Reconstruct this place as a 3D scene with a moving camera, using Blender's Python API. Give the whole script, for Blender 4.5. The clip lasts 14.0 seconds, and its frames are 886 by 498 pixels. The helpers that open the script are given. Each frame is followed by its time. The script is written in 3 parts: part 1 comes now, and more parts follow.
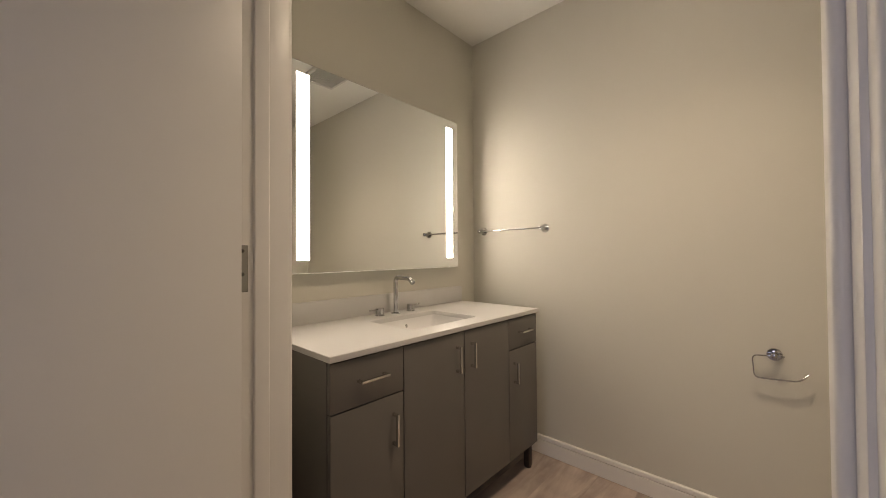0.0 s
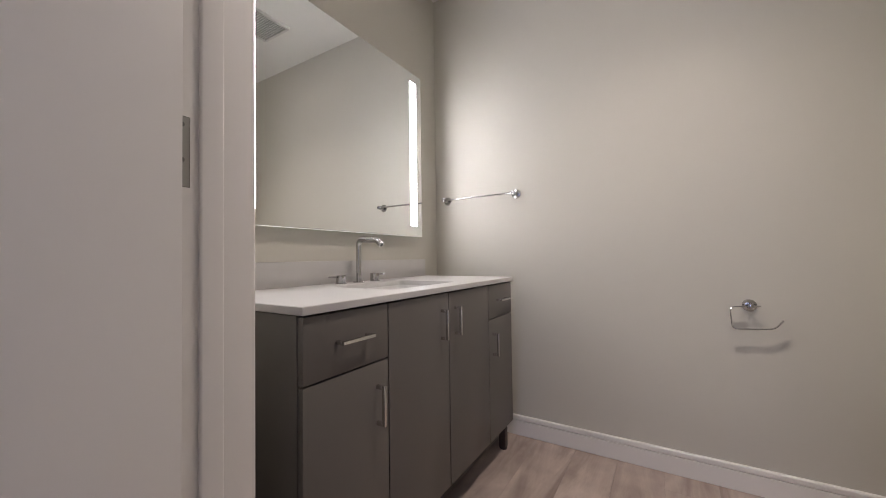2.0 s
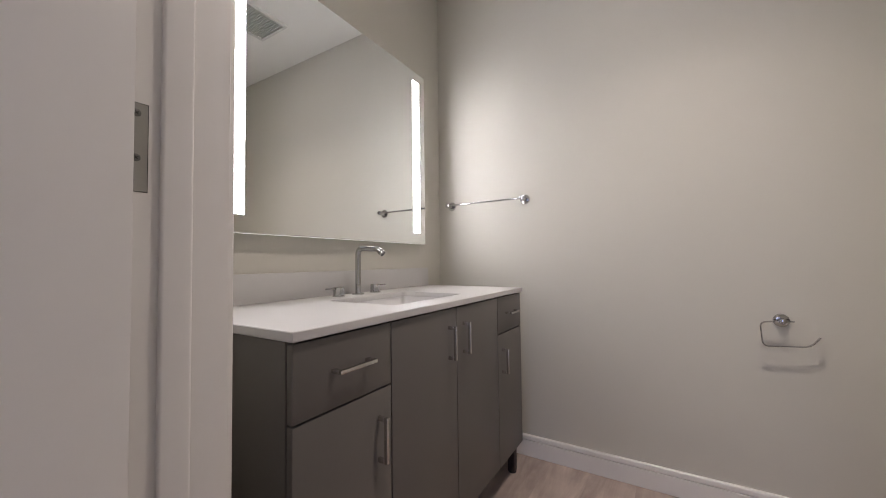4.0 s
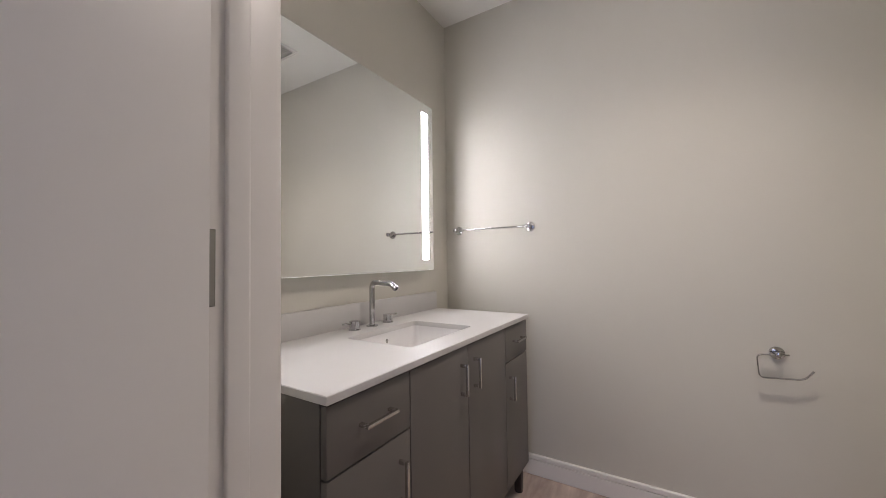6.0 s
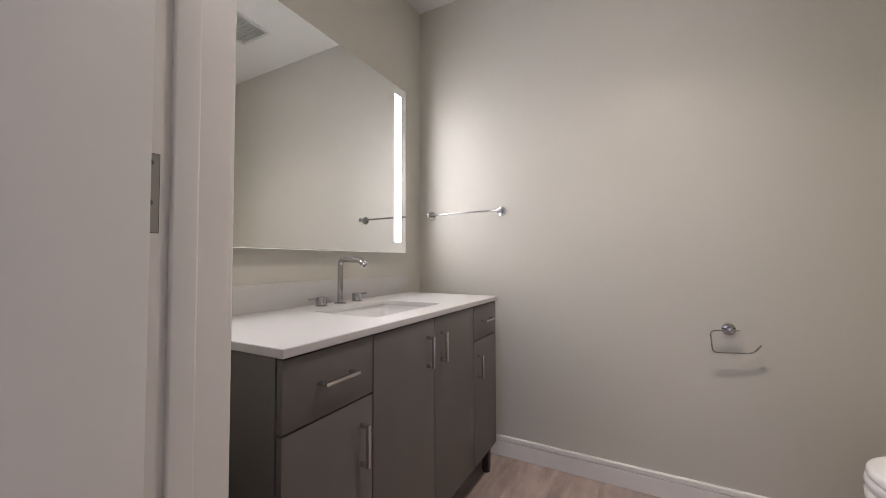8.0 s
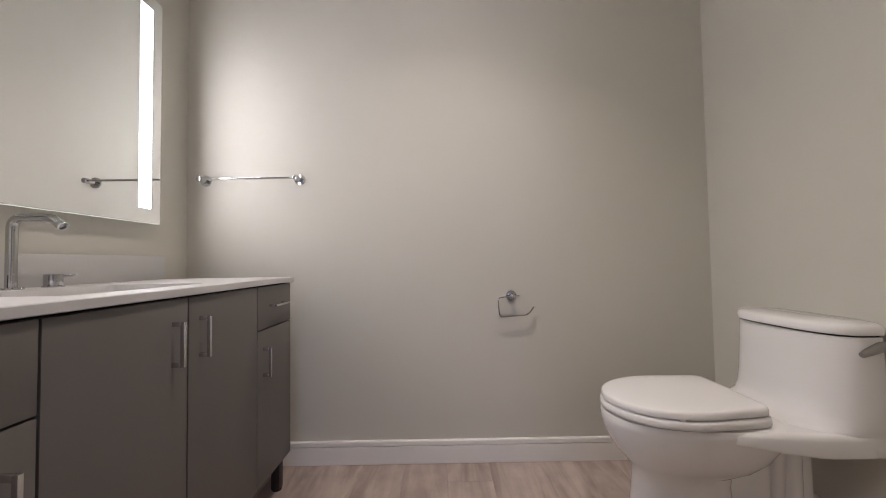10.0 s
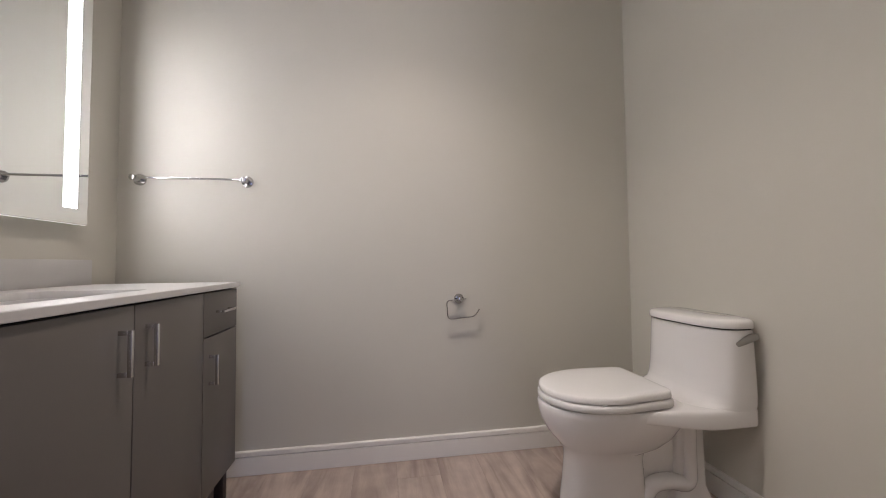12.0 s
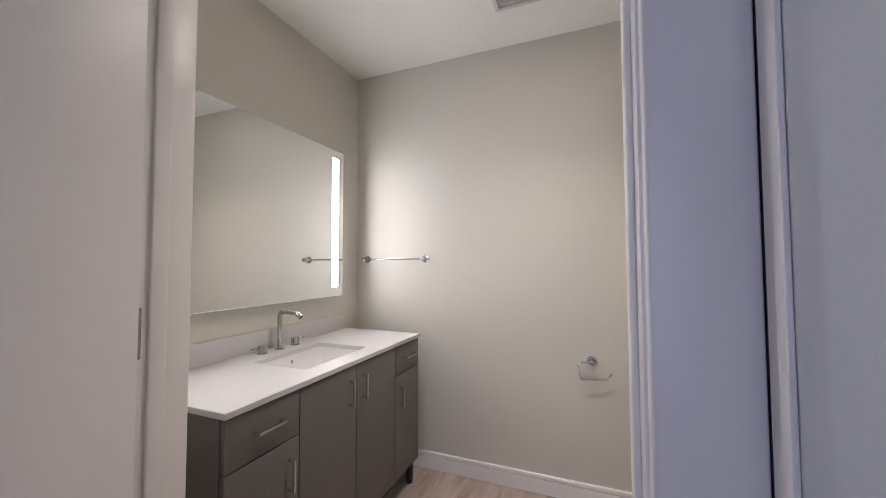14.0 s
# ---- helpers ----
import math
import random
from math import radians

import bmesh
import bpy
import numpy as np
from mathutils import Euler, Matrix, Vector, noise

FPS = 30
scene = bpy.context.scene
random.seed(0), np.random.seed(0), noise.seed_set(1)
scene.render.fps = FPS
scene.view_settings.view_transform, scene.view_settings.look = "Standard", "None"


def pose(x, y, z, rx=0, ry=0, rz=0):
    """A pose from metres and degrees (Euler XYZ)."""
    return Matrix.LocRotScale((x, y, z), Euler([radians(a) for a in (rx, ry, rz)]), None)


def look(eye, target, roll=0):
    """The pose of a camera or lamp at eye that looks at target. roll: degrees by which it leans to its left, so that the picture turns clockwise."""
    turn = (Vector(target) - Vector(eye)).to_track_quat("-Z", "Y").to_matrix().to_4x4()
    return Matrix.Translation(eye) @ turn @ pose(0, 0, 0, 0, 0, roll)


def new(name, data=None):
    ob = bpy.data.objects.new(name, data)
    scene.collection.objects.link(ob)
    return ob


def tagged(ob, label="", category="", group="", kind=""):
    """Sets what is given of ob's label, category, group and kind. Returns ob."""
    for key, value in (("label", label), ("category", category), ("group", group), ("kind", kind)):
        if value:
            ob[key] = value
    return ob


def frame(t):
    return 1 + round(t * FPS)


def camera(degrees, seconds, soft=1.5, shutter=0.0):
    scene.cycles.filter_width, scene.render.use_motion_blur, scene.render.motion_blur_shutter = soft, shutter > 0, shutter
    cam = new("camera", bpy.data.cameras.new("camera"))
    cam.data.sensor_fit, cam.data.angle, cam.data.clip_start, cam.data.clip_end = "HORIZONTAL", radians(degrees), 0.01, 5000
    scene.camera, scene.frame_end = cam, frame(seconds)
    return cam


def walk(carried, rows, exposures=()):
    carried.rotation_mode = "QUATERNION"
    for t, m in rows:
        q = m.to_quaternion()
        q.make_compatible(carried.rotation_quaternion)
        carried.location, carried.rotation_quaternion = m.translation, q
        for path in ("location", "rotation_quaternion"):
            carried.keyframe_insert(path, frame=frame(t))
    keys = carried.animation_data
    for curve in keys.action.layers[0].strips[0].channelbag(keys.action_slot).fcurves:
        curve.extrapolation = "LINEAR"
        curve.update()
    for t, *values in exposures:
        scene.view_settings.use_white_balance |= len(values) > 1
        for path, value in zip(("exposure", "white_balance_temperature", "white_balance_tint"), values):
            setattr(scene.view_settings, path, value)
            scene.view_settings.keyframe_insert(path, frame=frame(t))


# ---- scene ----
cam = camera(101.4, 14.0, soft=0.95)
PATH = [
    (0, (1.602, 0.875, 1.243), (0.246, 2.345, 1.273), -0.4),
    (0.5, (1.456, 0.872, 1.129), (0.305, 2.507, 1.164), -0.5),
    (1, (1.376, 0.842, 1.091), (0.297, 2.525, 1.133), -0.8),
    (1.5, (1.335, 0.857, 1.061), (0.272, 2.55, 1.109), -0.8),
    (2, (1.287, 0.926, 1.033), (0.237, 2.627, 1.081), -0.8),
    (2.5, (1.254, 0.998, 1.006), (0.203, 2.699, 1.057), -0.8),
    (3, (1.218, 1.035, 0.976), (0.164, 2.734, 1.031), -0.7),
    (3.5, (1.197, 1.036, 1.014), (0.152, 2.74, 1.077), -0.7),
    (3.7, (1.198, 1.028, 1.030), (0.153, 2.732, 1.101), -0.7),
    (5.8, (1.199, 0.939, 1.230), (0.156, 2.643, 1.294), -0.7),
    (6, (1.205, 0.927, 1.218), (0.155, 2.628, 1.278), -0.8),
    (6.5, (1.19, 0.895, 1.179), (0.163, 2.609, 1.254), -0.6),
    (7, (1.206, 0.865, 1.177), (0.199, 2.592, 1.251), -0.6),
    (7.2, (1.219, 0.869, 1.171), (0.212, 2.596, 1.241), -0.6),
    (9.3, (1.262, 1.125, 1.011), (0.797, 3.070, 1.077), -0.5),
    (9.5, (1.271, 1.143, 1.005), (0.944, 3.115, 1.069), -0.9),
    (10, (1.241, 1.159, 0.982), (1.252, 3.157, 1.051), -0.9),
    (10.5, (1.229, 1.157, 0.964), (1.443, 3.144, 1.035), -0.9),
    (11, (1.224, 1.149, 0.959), (1.523, 3.125, 1.037), -0.8),
    (11.5, (1.218, 1.118, 0.974), (1.528, 3.093, 1.052), -0.7),
    (12, (1.202, 1.079, 0.997), (1.518, 3.052, 1.074), -0.6),
    (12.5, (1.189, 1.017, 1.044), (1.476, 2.995, 1.122), -0.5),
    (13, (1.27, 0.919, 1.133), (1.305, 2.917, 1.214), -0.6),
    (13.5, (1.431, 0.815, 1.281), (1.004, 2.768, 1.352), -0.4),
    (14, (1.579, 0.693, 1.368), (0.835, 2.548, 1.45), -0.2),
]
EXPOSURES = [(0.0, -0.15, 8950, 13), (0.3, -0.22, 7950, 14), (0.6, -0.23, 7200, 15), (1.0, -0.17, 6920, 15), (1.5, -0.03, 6720, 15), (2.0, -0.01, 6700, 15), (3.0, -0.02, 6640, 15), (13.0, -0.01, 6640, 15), (13.5, 0.02, 6600, 15), (14.0, 0.12, 6600, 15)]
walk(cam, [(t, look(eye, target, roll)) for t, eye, target, roll in PATH], EXPOSURES)

# ---- world, light ----
world = bpy.data.worlds.new("world")
scene.world = world
world.use_nodes = True
wn = world.node_tree
sky = wn.nodes.new("ShaderNodeTexSky")
sky.sky_type, sky.sun_disc, sky.sun_elevation, sky.sun_rotation = "NISHITA", False, radians(25), radians(60)
wn.links.new(sky.outputs[0], wn.nodes["Background"].inputs[0])
wn.nodes["Background"].inputs[1].default_value = 0.1

STRIP_POWER = 35.0      # glow of the two frosted strips in the mirror
DOWN_POWER = 104.0       # recessed ceiling light
DAY_POWER = 13.2        # area lamp for the bluish hall light, in an assumed opening


def lamp(name, kind, m, energy, color, **settings):
    data = bpy.data.lights.new(name, kind)
    data.energy, data.color = energy, color
    if "size" in settings:
        data.size = settings["size"]
    if "size_y" in settings:
        data.shape, data.size_y = "RECTANGLE", settings["size_y"]
    if "radius" in settings:
        data.shadow_soft_size = settings["radius"]
    if "cone" in settings:
        data.spot_size, data.spot_blend = radians(settings["cone"]), 1.0
    ob = new(name, data)
    ob.matrix_world = m
    return ob


# ---- plan (metres) ----
WEST, NORTH, EAST = -0.025, 2.97, 2.59      # inner faces of the bathroom
SOUTH, HALL = 1.312, 1.19                   # the two faces of the wall with the doorway
CEIL = 2.77
JL, JR, HEAD = 0.625, 1.637, 2.40           # doorway between the jambs
HALL_EAST, HALL_WEST, HALL_SOUTH = 1.749, -0.75, -1.6
DOWNLIGHT = (1.33, 2.10)


# ---- materials ----
def principled(name, color, rough=0.5, metal=0.0, coat=0.0):
    m = bpy.data.materials.new(name)
    m.use_nodes = True
    b = m.node_tree.nodes["Principled BSDF"]
    b.inputs["Base Color"].default_value = (*color, 1)
    b.inputs["Roughness"].default_value = rough
    b.inputs["Metallic"].default_value = metal
    b.inputs["Coat Weight"].default_value = coat
    return m, m.node_tree, b


def surface(name, color, rough=0.5, metal=0.0, vary=0.06, scale=3.0, grain=60.0, bump=0.05, stretch=(1, 1, 1), rough_vary=0.08, coat=0.0, grain_vary=0.3):
    """A surface whose colour and gloss drift at a large scale and whose relief has a fine grain."""
    m, t, b = principled(name, color, rough, metal, coat)
    n, l = t.nodes, t.links
    pos = n.new("ShaderNodeTexCoord")
    mp = n.new("ShaderNodeMapping")
    mp.inputs["Scale"].default_value = stretch
    l.new(pos.outputs["Object"], mp.inputs["Vector"])
    big, fine = n.new("ShaderNodeTexNoise"), n.new("ShaderNodeTexNoise")
    big.inputs["Scale"].default_value, big.inputs["Detail"].default_value = scale, 4
    fine.inputs["Scale"].default_value, fine.inputs["Detail"].default_value = grain, 3
    for q in (big, fine):
        l.new(mp.outputs[0], q.inputs["Vector"])
    mix = n.new("ShaderNodeMath")
    mix.operation = "MULTIPLY_ADD"
    l.new(fine.outputs["Fac"], mix.inputs[0])
    mix.inputs[1].default_value = grain_vary
    l.new(big.outputs["Fac"], mix.inputs[2])
    ramp = n.new("ShaderNodeMapRange")
    ramp.inputs["From Min"].default_value, ramp.inputs["From Max"].default_value = 0.35, 0.95
    ramp.inputs["To Min"].default_value, ramp.inputs["To Max"].default_value = 1 - vary, 1 + vary
    l.new(mix.outputs[0], ramp.inputs["Value"])
    mul = n.new("ShaderNodeVectorMath")
    mul.operation = "SCALE"
    mul.inputs[0].default_value = color
    l.new(ramp.outputs[0], mul.inputs["Scale"])
    l.new(mul.outputs[0], b.inputs["Base Color"])
    rr = n.new("ShaderNodeMapRange")
    rr.inputs["To Min"].default_value, rr.inputs["To Max"].default_value = max(0.02, rough - rough_vary), min(1, rough + rough_vary)
    l.new(big.outputs["Fac"], rr.inputs["Value"])
    l.new(rr.outputs[0], b.inputs["Roughness"])
    if bump:
        bp = n.new("ShaderNodeBump")
        bp.inputs["Strength"].default_value, bp.inputs["Distance"].default_value = bump, 0.002
        l.new(fine.outputs["Fac"], bp.inputs["Height"])
        l.new(bp.outputs[0], b.inputs["Normal"])
    return m


def glowing(name, color, strength):
    m = bpy.data.materials.new(name)
    m.use_nodes = True
    b = m.node_tree.nodes["Principled BSDF"]
    b.inputs["Base Color"].default_value = (0.8, 0.8, 0.8, 1)
    b.inputs["Emission Color"].default_value = (*color, 1)
    b.inputs["Emission Strength"].default_value = strength
    return m


def wood_floor():
    """Greyed oak vinyl: long grain along y, soft cathedral figure, a few darker knots, each plank a little different."""
    m, t, b = principled("greyed_oak", (0.3, 0.24, 0.2), 0.42)
    n, l = t.nodes, t.links
    info, pos = n.new("ShaderNodeObjectInfo"), n.new("ShaderNodeNewGeometry")
    shift = n.new("ShaderNodeVectorMath")
    shift.operation = "MULTIPLY_ADD"
    rnd = n.new("ShaderNodeCombineXYZ")
    l.new(info.outputs["Random"], rnd.inputs[0])
    l.new(info.outputs["Random"], rnd.inputs[1])
    l.new(rnd.outputs[0], shift.inputs[0])
    shift.inputs[1].default_value = (7, 31, 0)
    l.new(pos.outputs["Position"], shift.inputs[2])
    stretch = n.new("ShaderNodeMapping")
    stretch.inputs["Scale"].default_value = (1, 0.16, 1)
    l.new(shift.outputs[0], stretch.inputs["Vector"])

    def tex(scale, detail, dist):
        q = n.new("ShaderNodeTexNoise")
        q.inputs["Scale"].default_value, q.inputs["Detail"].default_value, q.inputs["Distortion"].default_value = scale, detail, dist
        l.new(stretch.outputs[0], q.inputs["Vector"])
        return q
    figure, grain = tex(7, 5, 2.2), tex(150, 3, 0.3)
    ramp = n.new("ShaderNodeValToRGB")
    e = ramp.color_ramp.elements
    e[0].position, e[0].color = 0.30, (0.285, 0.220, 0.190, 1)
    e[1].position, e[1].color = 0.68, (0.505, 0.414, 0.368, 1)
    mid = ramp.color_ramp.elements.new(0.5)
    mid.color = (0.405, 0.325, 0.286, 1)
    l.new(figure.outputs["Fac"], ramp.inputs["Fac"])
    knot_map = n.new("ShaderNodeMapping")
    knot_map.inputs["Scale"].default_value = (1, 0.55, 1)
    l.new(shift.outputs[0], knot_map.inputs["Vector"])
    knots = n.new("ShaderNodeTexVoronoi")
    knots.inputs["Scale"].default_value = 3.1
    l.new(knot_map.outputs[0], knots.inputs["Vector"])
    kr = n.new("ShaderNodeMapRange")
    kr.inputs["From Min"].default_value, kr.inputs["From Max"].default_value = 0.02, 0.17
    kr.inputs["To Min"].default_value, kr.inputs["To Max"].default_value = 0.50, 1.0
    l.new(knots.outputs["Distance"], kr.inputs["Value"])
    gr = n.new("ShaderNodeMapRange")
    gr.inputs["To Min"].default_value, gr.inputs["To Max"].default_value = 0.92, 1.07
    l.new(grain.outputs["Fac"], gr.inputs["Value"])
    tone = n.new("ShaderNodeMapRange")
    tone.inputs["To Min"].default_value, tone.inputs["To Max"].default_value = 0.93, 1.06
    l.new(info.outputs["Random"], tone.inputs["Value"])
    cloud = n.new("ShaderNodeTexNoise")
    cloud.inputs["Scale"].default_value, cloud.inputs["Detail"].default_value = 7.0, 4
    l.new(shift.outputs[0], cloud.inputs["Vector"])
    cl = n.new("ShaderNodeMapRange")
    cl.inputs["From Min"].default_value, cl.inputs["From Max"].default_value = 0.3, 0.7
    cl.inputs["To Min"].default_value, cl.inputs["To Max"].default_value = 0.84, 1.12
    l.new(cloud.outputs["Fac"], cl.inputs["Value"])
    chain = ramp.outputs["Color"]
    for f in (kr, gr, tone, cl):
        s = n.new("ShaderNodeVectorMath")
        s.operation = "SCALE"
        l.new(chain, s.inputs[0])
        l.new(f.outputs[0], s.inputs["Scale"])
        chain = s.outputs[0]
    l.new(chain, b.inputs["Base Color"])
    bp = n.new("ShaderNodeBump")
    bp.inputs["Strength"].default_value, bp.inputs["Distance"].default_value = 0.12, 0.001
    l.new(grain.outputs["Fac"], bp.inputs["Height"])
    l.new(bp.outputs[0], b.inputs["Normal"])
    return m


WALL = surface("eggshell_wall_paint", (0.581, 0.559, 0.499), 0.62, vary=0.018, scale=1.7, grain=260, bump=0.10, rough_vary=0.05)
CEILING = surface("flat_ceiling_paint", (0.80, 0.79, 0.76), 0.9, vary=0.015, scale=1.3, grain=220, bump=0.08)
TRIM = surface("semigloss_trim_paint", (0.80, 0.775, 0.745), 0.34, vary=0.015, scale=4, grain=90, bump=0.03)
DOOR = surface("semigloss_door_paint", (0.80, 0.777, 0.748), 0.35, vary=0.008, scale=2.0, grain=140, bump=0.03, rough_vary=0.01)
CABINET = surface("satin_taupe_laminate", (0.124, 0.112, 0.101), 0.42, vary=0.05, scale=2.5, grain=180, bump=0.03, stretch=(1, 1, 0.25))
# near black puts the shade of the gaps between fronts into the colour
CARCASS = surface("carcass_gap_shade", (0.014, 0.012, 0.011), 0.6, vary=0.08)
QUARTZ = surface("white_quartz", (0.54, 0.528, 0.52), 0.42, vary=0.025, scale=7, grain=420, bump=0.0, rough_vary=0.03, grain_vary=0.5)
PORCELAIN = surface("glazed_porcelain", (0.80, 0.787, 0.782), 0.10, vary=0.01, scale=2, grain=30, bump=0.0, rough_vary=0.02, coat=0.4)
SEAT = surface("seat_plastic", (0.80, 0.79, 0.785), 0.24, vary=0.01, scale=3, grain=40, bump=0.0, rough_vary=0.03)
CHROME = surface("polished_chrome", (0.50, 0.50, 0.50), 0.055, 1.0, vary=0.02, bump=0.0, rough_vary=0.03)
NICKEL = surface("brushed_nickel", (0.66, 0.64, 0.61), 0.26, 1.0, vary=0.05, grain=500, bump=0.04, stretch=(1, 1, 0.05))
STEEL = surface("dull_hinge_steel", (0.36, 0.35, 0.33), 0.38, 1.0, vary=0.06, grain=300, bump=0.04)
SCREW = surface("dark_screw_steel", (0.16, 0.155, 0.15), 0.35, 1.0, vary=0.08, grain=300, bump=0.04)
LEG = surface("dark_brown_leg", (0.026, 0.015, 0.013), 0.45, vary=0.12, grain=120, bump=0.04)
# near black painted into gaps and recesses as their shade; also the leg feet
BLACK = surface("black_gap_shade_and_feet", (0.018, 0.017, 0.016), 0.7, vary=0.1)
STRIKE = surface("dark_bronze_plate", (0.022, 0.018, 0.017), 0.38, 0.6, vary=0.12, grain=300, bump=0.03)
VENT = surface("vent_plastic", (0.60, 0.59, 0.57), 0.5, vary=0.02)
MIRROR = principled("mirror_silver", (0.90, 0.92, 0.905), 0.012, 1.0)[0]
GLASS_EDGE = surface("polished_glass_edge", (0.72, 0.76, 0.72), 0.12, vary=0.02, bump=0.0)
FROSTED = glowing("frosted_lamp_strip", (0.935, 0.955, 1.0), STRIP_POWER)
# emission standing for strip light caught in the mirror's glass edges
EDGE_GLINT = glowing("glass_edge_glint", (1.0, 0.99, 0.98), 4.0)
DIM_GLINT = glowing("dim_glass_edge_glint", (1.0, 0.99, 0.97), 1.6)
LENS = glowing("downlight_lens", (1.0, 0.915, 0.83), 185.0)
OAK = wood_floor()
SUBFLOOR = surface("floor_joint_base", (0.21, 0.165, 0.145), 0.8, vary=0.1)
CONCRETE = surface("corridor_paint", (0.50, 0.52, 0.575), 0.7, vary=0.02, scale=1.5, grain=240, bump=0.02)


# ---- mesh helpers ----
def box(bm, x0, x1, y0, y1, z0, z1, bevel=0.0, segments=2):
    made = bmesh.ops.create_cube(bm, size=1)["verts"]
    bmesh.ops.scale(bm, vec=(x1 - x0, y1 - y0, z1 - z0), verts=made)
    bmesh.ops.translate(bm, vec=((x0 + x1) / 2, (y0 + y1) / 2, (z0 + z1) / 2), verts=made)
    if bevel:
        edges = list({e for v in made for e in v.link_edges})
        bmesh.ops.bevel(bm, geom=edges, offset=bevel, segments=segments, affect="EDGES", profile=0.5)
    return bm


def solid(x0, x1, y0, y1, z0, z1, bevel=0.0, segments=2):
    return box(bmesh.new(), x0, x1, y0, y1, z0, z1, bevel, segments)


def ring_loft(bm, rings, cap_start=True, cap_end=True, closed=True):
    """Skin a row of point rings with quads."""
    rows = [[bm.verts.new(p) for p in ring] for ring in rings]
    k = len(rows[0])
    for a, b in zip(rows, rows[1:]):
        for i in range(k if closed else k - 1):
            j = (i + 1) % k
            bm.faces.new((a[i], a[j], b[j], b[i]))
    if cap_start:
        bm.faces.new(rows[0][::-1])
    if cap_end:
        bm.faces.new(rows[-1])
    return bm


def tube(bm, points, radius, sides=14):
    """A round bar along a row of points."""
    pts = [Vector(p) for p in points]
    rings, up = [], None
    for i, p in enumerate(pts):
        d = ((pts[min(i + 1, len(pts) - 1)] - p).normalized() + (p - pts[max(i - 1, 0)]).normalized()).normalized()
        if up is None:
            up = d.orthogonal().normalized()
        up = (up - d * up.dot(d)).normalized()
        side = d.cross(up)
        r = radius[i] if isinstance(radius, (list, tuple)) else radius
        rings.append([p + r * (math.cos(a) * up + math.sin(a) * side) for a in (2 * math.pi * k / sides for k in range(sides))])
    return ring_loft(bm, rings)


def arc(points, radius, steps=6):
    """The polyline with its inner corners rounded."""
    pts = [Vector(p) for p in points]
    out = [pts[0]]
    for a, b, c in zip(pts, pts[1:], pts[2:]):
        u, v = (a - b).normalized(), (c - b).normalized()
        p, q = b + u * radius, b + v * radius
        for k in range(steps + 1):
            s = k / steps
            out.append((1 - s) ** 2 * p + 2 * s * (1 - s) * b + s * s * q)
    return out + [pts[-1]]


def turned(bm, centre, axis, profile, sides=28):
    """A lathed solid: profile rows of (distance along the axis, radius)."""
    axis = Vector(axis).normalized()
    u = axis.orthogonal().normalized()
    v = axis.cross(u)
    rings = [[Vector(centre) + axis * h + r * (math.cos(a) * u + math.sin(a) * v) for a in (2 * math.pi * k / sides for k in range(sides))] for h, r in profile]
    return ring_loft(bm, rings)


def finish(name, bm, material, smooth=True):
    bmesh.ops.recalc_face_normals(bm, faces=bm.faces)
    if smooth:
        for f in bm.faces:
            f.smooth = True
        for e in bm.edges:
            if len(e.link_faces) == 2 and e.calc_face_angle(0) > radians(38):
                e.smooth = False
    me = bpy.data.meshes.new(name)
    bm.to_mesh(me)
    bm.free()
    me.materials.append(material)
    return me


def part(name, bm, material, parent, label="", smooth=True):
    ob = new(name, finish(name, bm, material, smooth))
    ob.parent = parent
    return tagged(ob, label) if label else ob


def thing(name, bm, material, label, category, group="", smooth=True):
    return tagged(new(name, finish(name, bm, material, smooth)), label, category, group)


def empty(name, at, label, category, group=""):
    """An empty at a thing's base. Its parts are modelled in world metres and moved back by its place."""
    ob = new(name)
    ob.empty_display_size = 0.1
    return tagged(ob, label, category, group)


def structure(name, bm, material, label, category="wall"):
    return tagged(new(name, finish(name, bm, material, False)), label, category, "", "structure")


# ---- structure: walls, floors, ceilings ----
T = 0.12
structure("wall_north", solid(WEST - T, EAST + T, NORTH, NORTH + T, 0, CEIL), WALL, "pale greige painted bathroom wall behind the towel bar")
structure("wall_west", solid(WEST - T, WEST, SOUTH, NORTH, 0, CEIL), WALL, "pale greige painted wall behind the vanity and mirror")
structure("wall_east", solid(EAST, EAST + T, SOUTH, NORTH, 0, CEIL), WALL, "pale greige painted wall behind the toilet")


def doorway_wall():
    bm = bmesh.new()
    lo, hi = JL - 0.02, JR + 0.02
    box(bm, HALL_WEST - T, lo, HALL, SOUTH, 0, CEIL)
    box(bm, hi, EAST + T, HALL, SOUTH, 0, CEIL)
    box(bm, lo, hi, HALL, SOUTH, HEAD + 0.02, CEIL)
    return bm


structure("wall_south", doorway_wall(), WALL, "painted partition wall with the bathroom doorway through it")
structure("ceiling", solid(WEST - T, EAST + T, HALL, NORTH + T, CEIL, CEIL + 0.1), CEILING, "flat white painted bathroom ceiling", "ceiling")
structure("ceiling_hall", solid(HALL_WEST - T, HALL_EAST + T, HALL_SOUTH - T, HALL, CEIL, CEIL + 0.1), CEILING, "flat white painted hall ceiling", "ceiling")

structure("wall_hall_east", solid(HALL_EAST, HALL_EAST + T, HALL_SOUTH, HALL, 0, CEIL), CONCRETE, "pale painted hall wall beside the bathroom door")
structure("wall_hall_west", solid(HALL_WEST - T, HALL_WEST, HALL_SOUTH, HALL, 0, CEIL), CONCRETE, "pale painted hall end wall")


